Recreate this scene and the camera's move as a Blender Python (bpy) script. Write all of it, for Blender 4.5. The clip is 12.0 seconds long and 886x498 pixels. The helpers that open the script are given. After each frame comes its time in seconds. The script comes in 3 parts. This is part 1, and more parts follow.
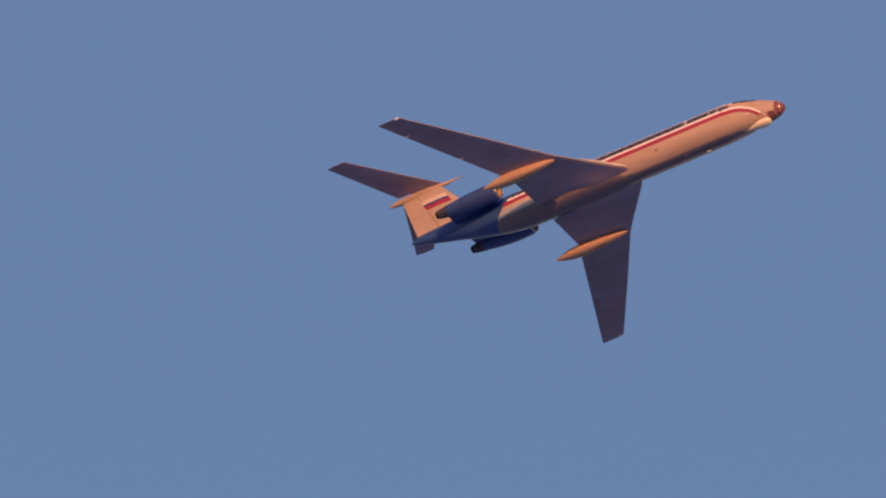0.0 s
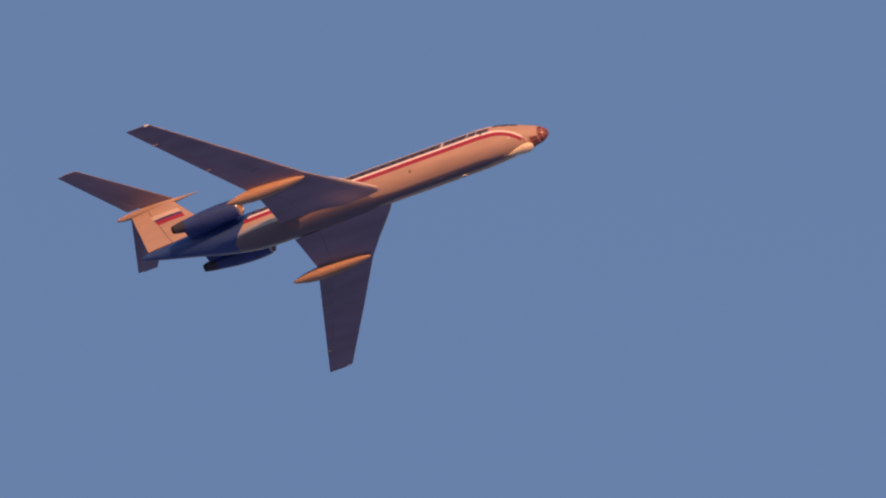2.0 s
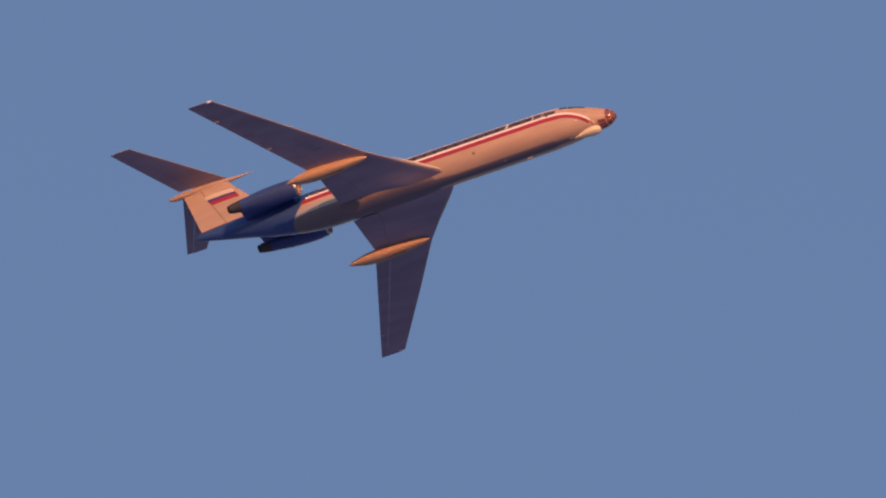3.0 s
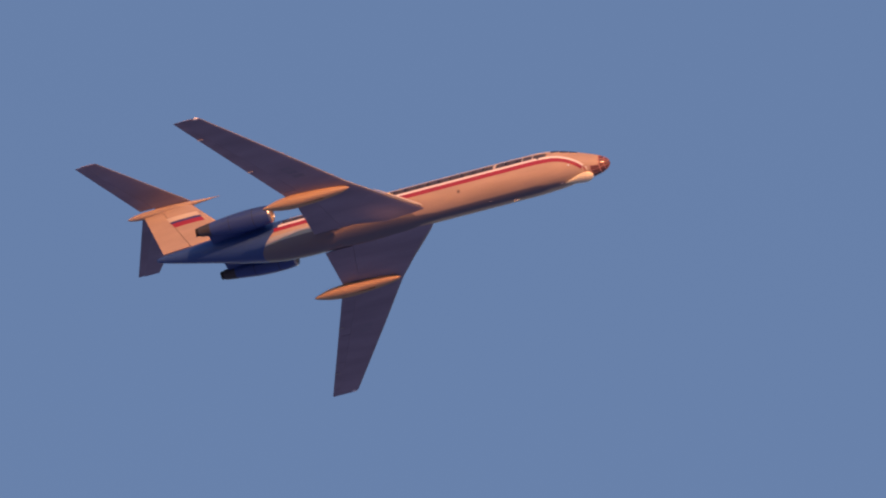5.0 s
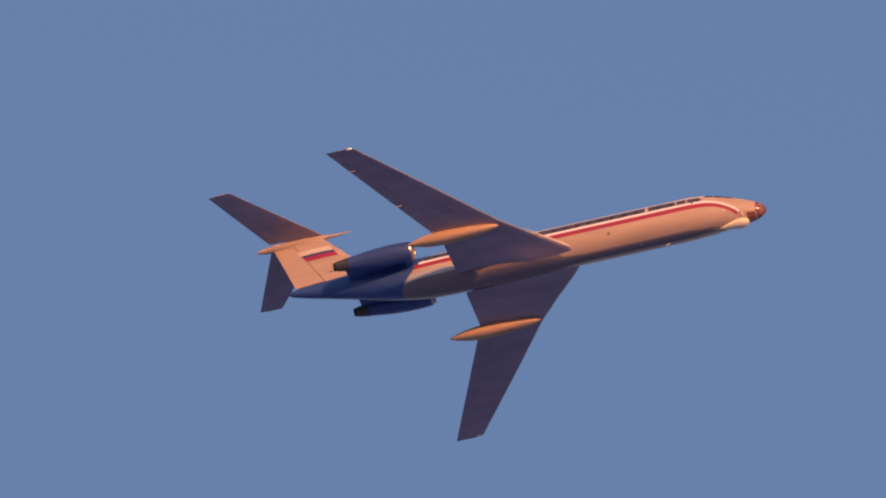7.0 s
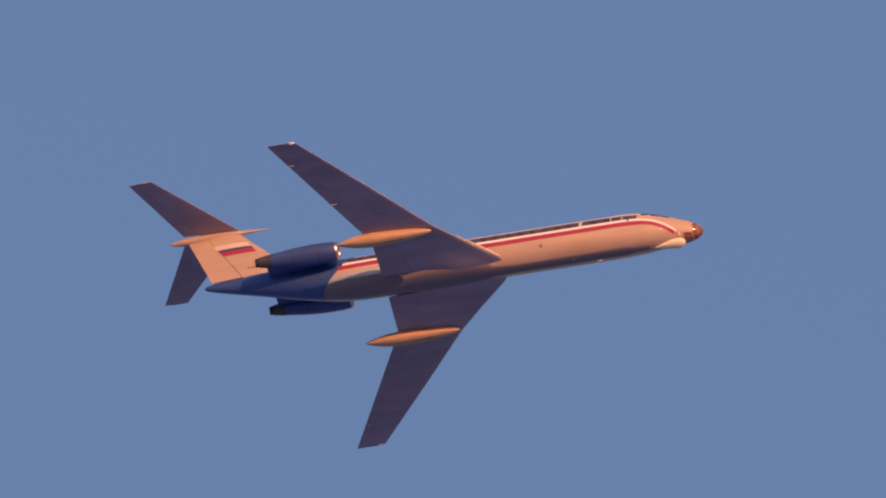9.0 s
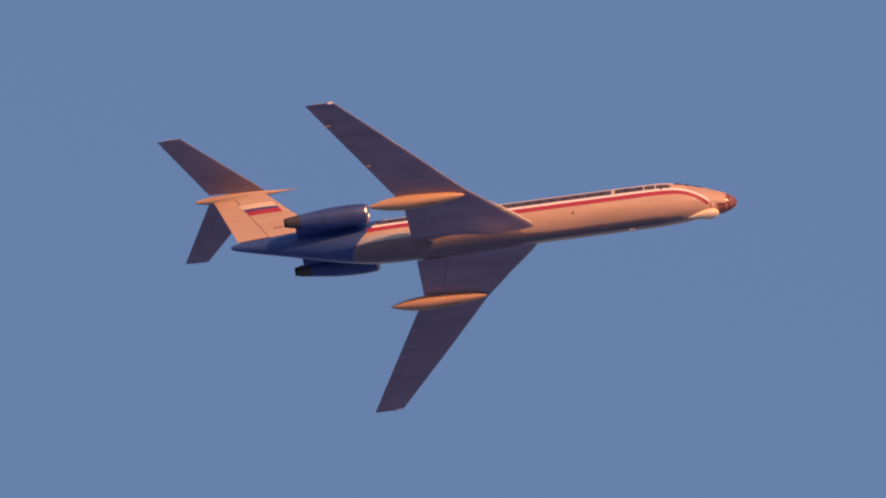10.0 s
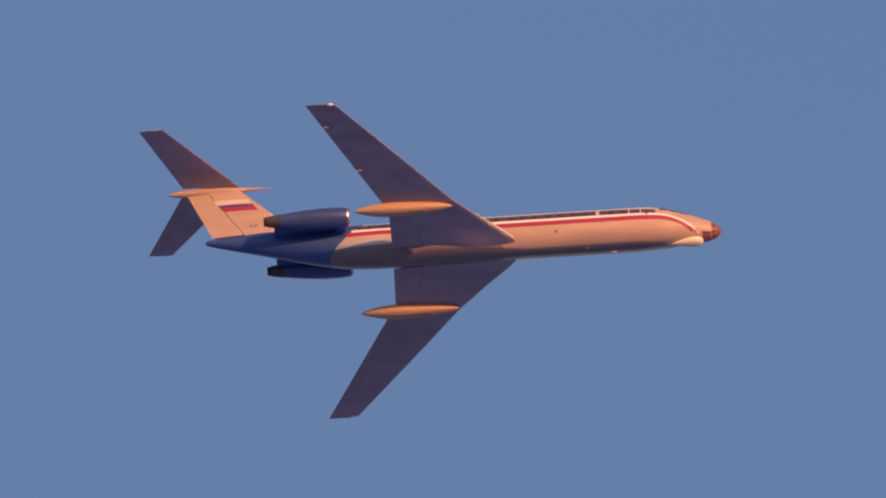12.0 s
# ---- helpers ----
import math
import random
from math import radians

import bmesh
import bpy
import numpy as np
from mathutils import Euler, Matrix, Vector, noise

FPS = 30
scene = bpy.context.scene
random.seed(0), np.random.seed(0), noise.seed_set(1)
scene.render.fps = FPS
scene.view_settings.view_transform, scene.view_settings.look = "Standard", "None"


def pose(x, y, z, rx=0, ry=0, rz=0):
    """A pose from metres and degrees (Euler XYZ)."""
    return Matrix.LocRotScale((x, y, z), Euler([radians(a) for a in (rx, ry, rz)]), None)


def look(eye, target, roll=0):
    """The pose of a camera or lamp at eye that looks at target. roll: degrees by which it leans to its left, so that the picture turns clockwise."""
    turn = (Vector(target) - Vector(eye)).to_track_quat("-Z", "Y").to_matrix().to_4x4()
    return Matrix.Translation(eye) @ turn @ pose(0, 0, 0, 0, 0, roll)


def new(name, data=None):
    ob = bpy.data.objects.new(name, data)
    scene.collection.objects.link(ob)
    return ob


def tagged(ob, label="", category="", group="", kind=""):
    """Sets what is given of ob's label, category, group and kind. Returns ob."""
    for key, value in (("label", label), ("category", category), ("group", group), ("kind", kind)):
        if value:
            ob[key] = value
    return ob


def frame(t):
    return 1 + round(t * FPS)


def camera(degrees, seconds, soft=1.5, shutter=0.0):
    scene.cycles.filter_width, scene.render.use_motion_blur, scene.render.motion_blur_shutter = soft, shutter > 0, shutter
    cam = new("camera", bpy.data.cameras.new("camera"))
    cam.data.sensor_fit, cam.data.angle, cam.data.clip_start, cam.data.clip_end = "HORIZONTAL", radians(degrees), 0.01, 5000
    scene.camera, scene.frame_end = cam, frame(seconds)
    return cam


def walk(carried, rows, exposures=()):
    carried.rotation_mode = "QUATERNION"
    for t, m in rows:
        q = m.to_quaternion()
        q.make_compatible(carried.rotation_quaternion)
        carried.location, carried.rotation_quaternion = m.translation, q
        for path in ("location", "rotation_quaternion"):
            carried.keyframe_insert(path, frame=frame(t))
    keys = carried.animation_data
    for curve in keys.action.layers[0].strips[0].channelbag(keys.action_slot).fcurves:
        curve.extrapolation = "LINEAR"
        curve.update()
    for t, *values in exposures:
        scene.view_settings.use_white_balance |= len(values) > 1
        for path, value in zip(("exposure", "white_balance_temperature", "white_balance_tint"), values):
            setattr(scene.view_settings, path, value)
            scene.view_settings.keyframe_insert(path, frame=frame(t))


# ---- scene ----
cam = camera(1.35, 12.0, soft=2.1)
EYE = Vector((0, 0, 1.6))


def toward(azimuth, elevation):
    """A unit vector: degrees to the right of +Y, degrees above the horizon."""
    a, e = radians(azimuth), radians(elevation)
    return Vector((math.sin(a) * math.cos(e), math.cos(a) * math.cos(e), math.sin(e)))


# the long lens is held by hand and follows the aircraft
def aim(azimuth, elevation, lean):
    return look(EYE, EYE + 1000 * toward(azimuth, elevation), lean)


walk(cam, [
    (0, aim(-35.0066, 36.4654, -0.161)), (0.3, aim(-34.1312, 36.6966, -0.257)), (0.5, aim(-33.6097, 36.8131, -0.321)),
    (0.6, aim(-33.3458, 36.8769, -0.319)), (0.9, aim(-32.6450, 37.0922, -0.312)), (1, aim(-32.4282, 37.1383, -0.309)),
    (1.2, aim(-31.9312, 37.2234, -0.221)), (1.5, aim(-31.1530, 37.3475, -0.088)), (1.8, aim(-30.4152, 37.5578, -0.084)),
    (2, aim(-29.9312, 37.6538, -0.081)), (2.1, aim(-29.6947, 37.6942, -0.065)), (2.4, aim(-28.9385, 37.8958, -0.019)),
    (2.5, aim(-28.7494, 37.9263, -0.003)), (2.7, aim(-28.3097, 38.0179, -0.207)), (4.3, aim(-24.3301, 38.9031, 0.548)),
    (4.5, aim(-23.7524, 39.0391, 0.762)), (4.6, aim(-23.4786, 39.0898, 0.756)), (4.9, aim(-22.6786, 39.1746, 0.740)),
    (5, aim(-22.4208, 39.2232, 0.734)), (5.2, aim(-21.9791, 39.3402, 0.804)), (5.5, aim(-21.2408, 39.4982, 0.910)),
    (5.8, aim(-20.4748, 39.7342, 0.665)), (6, aim(-19.9486, 39.8664, 0.502)), (6.1, aim(-19.6439, 39.9266, 0.519)),
    (6.4, aim(-18.8070, 40.0088, 0.572)), (6.5, aim(-18.5205, 40.0220, 0.590)), (6.7, aim(-18.0083, 40.0384, 0.246)),
    (8.3, aim(-13.4479, 40.5218, -0.138)), (8.5, aim(-12.8804, 40.6649, -0.023)), (8.6, aim(-12.5616, 40.7317, -0.078)),
    (8.9, aim(-11.6178, 40.7313, -0.243)), (9, aim(-11.3239, 40.7623, -0.298)), (9.2, aim(-10.7415, 40.7960, -0.352)),
    (9.5, aim(-9.8984, 40.8100, -0.434)), (9.8, aim(-9.0092, 40.8966, -0.531)), (10, aim(-8.4255, 40.9367, -0.597)),
    (10.1, aim(-8.1172, 40.9621, -0.566)), (10.4, aim(-7.0282, 41.0359, -0.624)), (10.5, aim(-6.6485, 41.0456, -0.662)),
    (10.7, aim(-5.9170, 41.0791, -0.690)), (11, aim(-4.8818, 41.1162, -0.736)), (11.3, aim(-3.9846, 41.1198, -0.604)),
    (11.5, aim(-3.3662, 41.1212, -0.513)), (11.6, aim(-3.1329, 41.1201, -0.503)), (11.8, aim(-2.7375, 41.1816, -0.476)),
    (11.9, aim(-2.5545, 41.2055, -0.427)), (12, aim(-2.3668, 41.2171, -0.438)),
],
     exposures=[(0, 0.50, 5200, 30.5), (6, 0.65, 5200, 30.5), (12, 0.77, 5200, 30.5)])

# ---- light ----
SUN_AZIMUTH, SUN_ELEVATION = 147.0, 3.2
world = bpy.data.worlds.new("sky")
scene.world = world
world.use_nodes = True
nt = world.node_tree
nt.nodes.clear()
sky = nt.nodes.new("ShaderNodeTexSky")
sky.sky_type = "NISHITA"
sky.sun_disc = False
sky.sun_elevation = radians(SUN_ELEVATION)
sky.sun_rotation = radians(SUN_AZIMUTH)
sky.altitude = 200
sky.air_density, sky.dust_density, sky.ozone_density = 1.0, 0.8, 0.9
bg = nt.nodes.new("ShaderNodeBackground")
bg.inputs["Strength"].default_value = 0.15
wout = nt.nodes.new("ShaderNodeOutputWorld")
nt.links.new(sky.outputs["Color"], bg.inputs["Color"])
nt.links.new(bg.outputs["Background"], wout.inputs["Surface"])

sun_data = bpy.data.lights.new("sun", "SUN")
sun_data.energy = 2.8
sun_data.angle = radians(0.53)
sun_data.color = (1.0, 0.37, 0.11)
sun = new("sun", sun_data)
sun.matrix_world = look((0, 0, 0), -toward(SUN_AZIMUTH, SUN_ELEVATION))


# ---- materials ----
def links(mat):
    tree = mat.node_tree
    return tree.nodes, tree.links, tree.nodes["Principled BSDF"]


def ramp(nodes, lo, hi, a, b):
    r = nodes.new("ShaderNodeValToRGB")
    r.color_ramp.elements[0].position, r.color_ramp.elements[1].position = lo, hi
    r.color_ramp.elements[0].color, r.color_ramp.elements[1].color = (*a, 1), (*b, 1)
    return r


def paint(name, colour, rough=0.4, metal=0.0, dirt=0.18, scale=1.2, streak=6.0, coat=0.0):
    """Weathered aircraft paint: broad fading, streaks along the airflow and fine grain."""
    mat = bpy.data.materials.new(name)
    mat.use_nodes = True
    nodes, link, bsdf = links(mat)
    tc = nodes.new("ShaderNodeTexCoord")
    mp = nodes.new("ShaderNodeMapping")
    mp.inputs["Scale"].default_value = (1 / streak, 1, 1)
    broad = nodes.new("ShaderNodeTexNoise")
    broad.inputs["Scale"].default_value = scale
    broad.inputs["Detail"].default_value = 5
    fine = nodes.new("ShaderNodeTexNoise")
    fine.inputs["Scale"].default_value = 14
    fine.inputs["Detail"].default_value = 3
    link.new(tc.outputs["Object"], mp.inputs["Vector"])
    link.new(mp.outputs["Vector"], broad.inputs["Vector"])
    link.new(tc.outputs["Object"], fine.inputs["Vector"])
    dull = tuple(c * (1 - dirt) for c in colour)
    r = ramp(nodes, 0.32, 0.68, dull, colour)
    link.new(broad.outputs["Fac"], r.inputs["Fac"])
    mix = nodes.new("ShaderNodeMix")
    mix.data_type, mix.blend_type = "RGBA", "MULTIPLY"
    mix.inputs["Factor"].default_value = 0.25
    grain = ramp(nodes, 0.3, 0.7, (0.75, 0.75, 0.75), (1, 1, 1))
    link.new(fine.outputs["Fac"], grain.inputs["Fac"])
    link.new(r.outputs["Color"], mix.inputs["A"])
    link.new(grain.outputs["Color"], mix.inputs["B"])
    link.new(mix.outputs["Result"], bsdf.inputs["Base Color"])
    rr = nodes.new("ShaderNodeMapRange")
    rr.inputs["To Min"].default_value, rr.inputs["To Max"].default_value = rough + 0.12, max(rough - 0.08, 0.04)
    link.new(broad.outputs["Fac"], rr.inputs["Value"])
    link.new(rr.outputs["Result"], bsdf.inputs["Roughness"])
    bsdf.inputs["Metallic"].default_value = metal
    bsdf.inputs["Coat Weight"].default_value = coat
    bump = nodes.new("ShaderNodeBump")
    bump.inputs["Strength"].default_value = 0.08
    bump.inputs["Distance"].default_value = 0.02
    link.new(broad.outputs["Fac"], bump.inputs["Height"])
    link.new(bump.outputs["Normal"], bsdf.inputs["Normal"])
    return mat


def plain(name, colour, rough=0.4, metal=0.0):
    return paint(name, colour, rough, metal, dirt=0.1, scale=3.0)


HULL = paint("hull_paint", (0.525, 0.395, 0.285), 0.42)
FINPAINT = paint("fin_paint", (0.485, 0.37, 0.27), 0.42)
GREY = paint("grey_wing_paint", (0.335, 0.293, 0.37), 0.5, dirt=0.25, scale=0.8)
FLAPGREY = paint("grey_flap_paint", (0.32, 0.28, 0.355), 0.5, dirt=0.25, scale=0.9)
BLUE = paint("dark_blue_paint", (0.045, 0.085, 0.285), 0.35, dirt=0.3)
NAVY = paint("navy_band_paint", (0.075, 0.07, 0.09), 0.35, dirt=0.2)
RED = paint("red_paint", (0.36, 0.035, 0.065), 0.4)
WHITE = paint("white_paint", (0.84, 0.83, 0.80), 0.4, dirt=0.08)
FLAGWHITE = plain("flag_white_paint", (0.62, 0.55, 0.42), 0.45)
WORN = paint("heat_worn_paint", (0.085, 0.08, 0.085), 0.45, metal=0.3, dirt=0.4)
FAIRING = paint("grey_fairing_paint", (0.46, 0.46, 0.52), 0.45)
FLAGBLUE = plain("flag_blue_paint", (0.045, 0.055, 0.22), 0.4)
CREAM = paint("cream_radome_paint", (0.86, 0.78, 0.52), 0.4, dirt=0.08)
YELLOWGREY = paint("pod_paint", (0.535, 0.365, 0.205), 0.42, dirt=0.15)
EDGE = paint("pale_edge_paint", (0.60, 0.55, 0.48), 0.38, dirt=0.12)
BELLY = paint("grey_belly_paint", (0.27, 0.225, 0.215), 0.45, dirt=0.3, scale=0.8)
LEADING = paint("worn_leading_edge_paint", (0.40, 0.36, 0.34), 0.42, dirt=0.25)
METAL = plain("bare_metal", (0.56, 0.54, 0.52), 0.36, 1.0)
SOOT = plain("sooty_metal", (0.05, 0.045, 0.045), 0.6, 0.6)
VENT = plain("vent_grille", (0.22, 0.17, 0.14), 0.6)
SEAM = plain("dark_seam", (0.03, 0.03, 0.035), 0.7)
NOSEGLASS = plain("brown_nose_glass", (0.19, 0.085, 0.08), 0.12)
PANE = plain("dark_cabin_glass", (0.04, 0.04, 0.05), 0.12)
LAMPGLASS = plain("clear_lamp_glass", (0.85, 0.85, 0.88), 0.1)

# hull: grey-white with a dark blue tail, parted along a slanting line
nodes, link, bsdf = links(HULL)
tc = nodes.new("ShaderNodeTexCoord")
sep = nodes.new("ShaderNodeSeparateXYZ")
link.new(tc.outputs["Object"], sep.inputs[0])
slant = nodes.new("ShaderNodeMath")
slant.operation = "MULTIPLY_ADD"
slant.inputs[1].default_value, slant.inputs[2].default_value = -0.95, 6.05
link.new(sep.outputs["Z"], slant.inputs[0])
below = nodes.new("ShaderNodeMath")
below.operation = "MINIMUM"
below.inputs[1].default_value = 0.0
link.new(sep.outputs["Z"], below.inputs[0])
square = nodes.new("ShaderNodeMath")
square.operation = "MULTIPLY"
link.new(below.outputs[0], square.inputs[0])
link.new(below.outputs[0], square.inputs[1])
curve = nodes.new("ShaderNodeMath")
curve.operation = "MULTIPLY_ADD"
curve.inputs[1].default_value = 0.22
link.new(square.outputs[0], curve.inputs[0])
link.new(slant.outputs[0], curve.inputs[2])
along = nodes.new("ShaderNodeMath")
link.new(sep.outputs["X"], along.inputs[0])
link.new(curve.outputs[0], along.inputs[1])
edge = nodes.new("ShaderNodeMapRange")
edge.inputs["From Min"].default_value, edge.inputs["From Max"].default_value = -0.03, 0.03
link.new(along.outputs[0], edge.inputs["Value"])
old = bsdf.inputs["Base Color"].links[0].from_socket


def step(source, lo, hi, a=0.0, b=1.0):
    n = nodes.new("ShaderNodeMapRange")
    n.inputs["From Min"].default_value, n.inputs["From Max"].default_value = lo, hi
    n.inputs["To Min"].default_value, n.inputs["To Max"].default_value = a, b
    link.new(source, n.inputs["Value"])
    return n.outputs["Result"]


def over(base, colour, fac):
    n = nodes.new("ShaderNodeMix")
    n.data_type = "RGBA"
    link.new(base, n.inputs["A"])
    n.inputs["B"].default_value = (*colour, 1)
    link.new(fac, n.inputs["Factor"])
    return n.outputs["Result"]


def calc(kind, p, q):
    n = nodes.new("ShaderNodeMath")
    n.operation = kind
    link.new(p, n.inputs[0])
    link.new(q, n.inputs[1])
    return n.outputs[0]


# a pale crown, a pale grey band low on the hull behind the wing, and a dark keel: grey paint with shade put into its
# colour
aft = step(sep.outputs["X"], -1.0, -1.1)
low = step(sep.outputs["Z"], -0.54, -0.58)
old = over(old, (0.40, 0.41, 0.40), calc("MULTIPLY", aft, low))
old = over(old, (0.62, 0.58, 0.55), step(sep.outputs["Z"], 0.66, 0.70))
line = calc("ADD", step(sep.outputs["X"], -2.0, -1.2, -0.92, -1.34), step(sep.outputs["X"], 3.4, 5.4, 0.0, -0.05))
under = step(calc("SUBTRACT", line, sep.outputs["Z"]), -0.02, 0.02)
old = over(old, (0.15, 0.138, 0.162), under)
both = nodes.new("ShaderNodeMix")
both.data_type = "RGBA"
both.inputs["A"].default_value = (0.030, 0.075, 0.255, 1)
link.new(edge.outputs["Result"], both.inputs["Factor"])
link.new(old, both.inputs["B"])
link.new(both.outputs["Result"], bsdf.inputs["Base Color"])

# the belly fairing carries the same dark keel, its underside's shade put into the colour
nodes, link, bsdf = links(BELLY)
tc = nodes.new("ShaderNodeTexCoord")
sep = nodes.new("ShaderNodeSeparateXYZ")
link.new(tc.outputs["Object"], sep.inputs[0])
keel_shade = step(sep.outputs["Z"], -1.30, -1.38)
link.new(over(bsdf.inputs["Base Color"].links[0].from_socket, (0.15, 0.138, 0.162), keel_shade), bsdf.inputs["Base Color"])


def ground_material():
    mat = bpy.data.materials.new("pale_bounce_ground")
    mat.use_nodes = True
    nodes, link, bsdf = links(mat)
    tc = nodes.new("ShaderNodeTexCoord")
    big = nodes.new("ShaderNodeTexNoise")
    big.inputs["Scale"].default_value, big.inputs["Detail"].default_value = 0.004, 8
    small = nodes.new("ShaderNodeTexNoise")
    small.inputs["Scale"].default_value, small.inputs["Detail"].default_value = 0.6, 6
    link.new(tc.outputs["Object"], big.inputs["Vector"])
    link.new(tc.outputs["Object"], small.inputs["Vector"])
    r = ramp(nodes, 0.35, 0.65, (0.42, 0.40, 0.51), (0.64, 0.61, 0.72))
    link.new(big.outputs["Fac"], r.inputs["Fac"])
    mix = nodes.new("ShaderNodeMix")
    mix.data_type, mix.blend_type = "RGBA", "MULTIPLY"
    mix.inputs["Factor"].default_value = 0.5
    g = ramp(nodes, 0.3, 0.7, (0.6, 0.6, 0.6), (1, 1, 1))
    link.new(small.outputs["Fac"], g.inputs["Fac"])
    link.new(r.outputs["Color"], mix.inputs["A"])
    link.new(g.outputs["Color"], mix.inputs["B"])
    link.new(mix.outputs["Result"], bsdf.inputs["Base Color"])
    bsdf.inputs["Roughness"].default_value = 0.95
    return mat


# ---- mesh helpers ----
def loft(bm, rings, cap=True, closed=True):
    rows = [[bm.verts.new(p) for p in ring] for ring in rings]
    n = len(rows[0])
    for a, b in zip(rows, rows[1:]):
        for i in range(n if closed else n - 1):
            j = (i + 1) % n
            bm.faces.new((a[i], a[j], b[j], b[i]))
    if cap and closed:
        bm.faces.new(rows[0][::-1])
        bm.faces.new(rows[-1])
    return rows


def part(name, bm, material, parent, label="", smooth=40):
    bmesh.ops.remove_doubles(bm, verts=bm.verts, dist=1e-5)
    bmesh.ops.recalc_face_normals(bm, faces=bm.faces)
    limit = radians(smooth)
    for e in bm.edges:
        e.smooth = len(e.link_faces) == 2 and e.calc_face_angle(0) < limit
    for f in bm.faces:
        f.smooth = True
    me = bpy.data.meshes.new(name)
    bm.to_mesh(me)
    bm.free()
    me.materials.append(material)
    ob = new(name, me)
    ob.parent = parent
    return tagged(ob, label)


def lerp_table(table, x):
    """Smooth interpolation (Catmull-Rom) in rows (x, a, b, ...) sorted by x."""
    n = len(table)
    if x <= table[0][0]:
        return table[0][1:]
    if x >= table[-1][0]:
        return table[-1][1:]
    i = max(k for k in range(n - 1) if table[k][0] <= x)
    x0, x1 = table[i][0], table[i + 1][0]
    u = (x - x0) / (x1 - x0)
    out = []
    for c in range(1, len(table[0])):
        p1, p2 = table[i][c], table[i + 1][c]
        m1 = (p2 - table[i - 1][c]) / (x1 - table[i - 1][0]) if i else (p2 - p1) / (x1 - x0)
        m2 = (table[i + 2][c] - p1) / (table[i + 2][0] - x0) if i + 2 < n else (p2 - p1) / (x1 - x0)
        h = x1 - x0
        out.append((2 * u**3 - 3 * u**2 + 1) * p1 + (u**3 - 2 * u**2 + u) * h * m1 + (-2 * u**3 + 3 * u**2) * p2 + (u**3 - u**2) * h * m2)
    return tuple(out)


def body_of_revolution(bm, profile, centre, n=32, cap=True):
    """profile: rows (x, dy, dz, radius) about centre."""
    cx, cy, cz = centre
    rings = []
    for x, dy, dz, r in profile:
        rings.append([(cx + x, cy + dy + r * math.cos(2 * math.pi * k / n), cz + dz + r * math.sin(2 * math.pi * k / n)) for k in range(n)])
    return loft(bm, rings, cap)


def box(bm, lo, hi):
    m = Matrix.Translation((Vector(lo) + Vector(hi)) / 2) @ Matrix.Diagonal((*(Vector(hi) - Vector(lo)), 1))
    return bmesh.ops.create_cube(bm, size=1, matrix=m)


# ---- the ground, far below ----
# never in view; its pale bluish tone is added to brighten the aircraft's undersides
bm = bmesh.new()
bmesh.ops.create_circle(bm, cap_ends=True, radius=45000, segments=128)
me = bpy.data.meshes.new("ground")
bm.to_mesh(me)
bm.free()
me.materials.append(ground_material())
tagged(new("ground", me), "flat unseen ground, toned pale to bounce low evening sun upward", "ground", kind="structure")

# ---- the airliner: x forward, y to port, z up, origin on the hull's axis ----
airliner = tagged(new("airliner"), "grey-white twin-jet airliner with red stripe and dark blue tail, flying", "airliner")

# hull stations: x, centre height, half width, half height
HULL_TABLE = [
    (-15.40, 1.20, 0.06, 0.06), (-15.25, 1.19, 0.16, 0.16), (-14.6, 1.13, 0.30, 0.32), (-13.4, 0.98, 0.48, 0.52), (-11.2, 0.73, 0.80, 0.87),
    (-8.7, 0.32, 1.12, 1.18), (-6.2, 0.03, 1.34, 1.42), (-4.0, -0.04, 1.41, 1.48), (-2.0, -0.01, 1.42, 1.43), (12.6, -0.01, 1.42, 1.43),
    (13.4, -0.02, 1.37, 1.39), (14.3, -0.09, 1.26, 1.31), (15.1, -0.18, 1.10, 1.16), (16.0, -0.33, 0.90, 0.97), (16.9, -0.47, 0.68, 0.73),
    (17.3, -0.53, 0.54, 0.585), (17.62, -0.57, 0.37, 0.40), (17.82, -0.585, 0.20, 0.22), (17.90, -0.59, 0.03, 0.03)]
NOSE_X = 17.22


def hull_at(x, angle, out=0.0):
    """A point of the hull; angle from port (0) over the top (90) to starboard (180)."""
    zc, ry, rz = lerp_table(HULL_TABLE, x)
    a = radians(angle)
    return (x, (ry + out) * math.cos(a), zc + (rz + out) * math.sin(a))


def hull_angle(x, z, side):
    """The angle at which the hull has height z on that side (1 port, -1 starboard)."""
    zc, ry, rz = lerp_table(HULL_TABLE, x)
    a = math.degrees(math.asin(max(-1, min(1, (z - zc) / rz))))
    return a if side > 0 else 180 - a


def steps(a, b, n):
    return [a + (b - a) * i / n for i in range(n + 1)]


def hull_strip(bm, xs, low, high, side, out=0.006, n=4):
    """A skin that follows the hull between two heights given along x."""
    rows = []
    for x in xs:
        a, b = hull_angle(x, low(x), side), hull_angle(x, high(x), side)
        rows.append([bm.verts.new(hull_at(x, a + (b - a) * k / n, out)) for k in range(n + 1)])
    for p, q in zip(rows, rows[1:]):
        for k in range(n):
            bm.faces.new((p[k], p[k + 1], q[k + 1], q[k]))


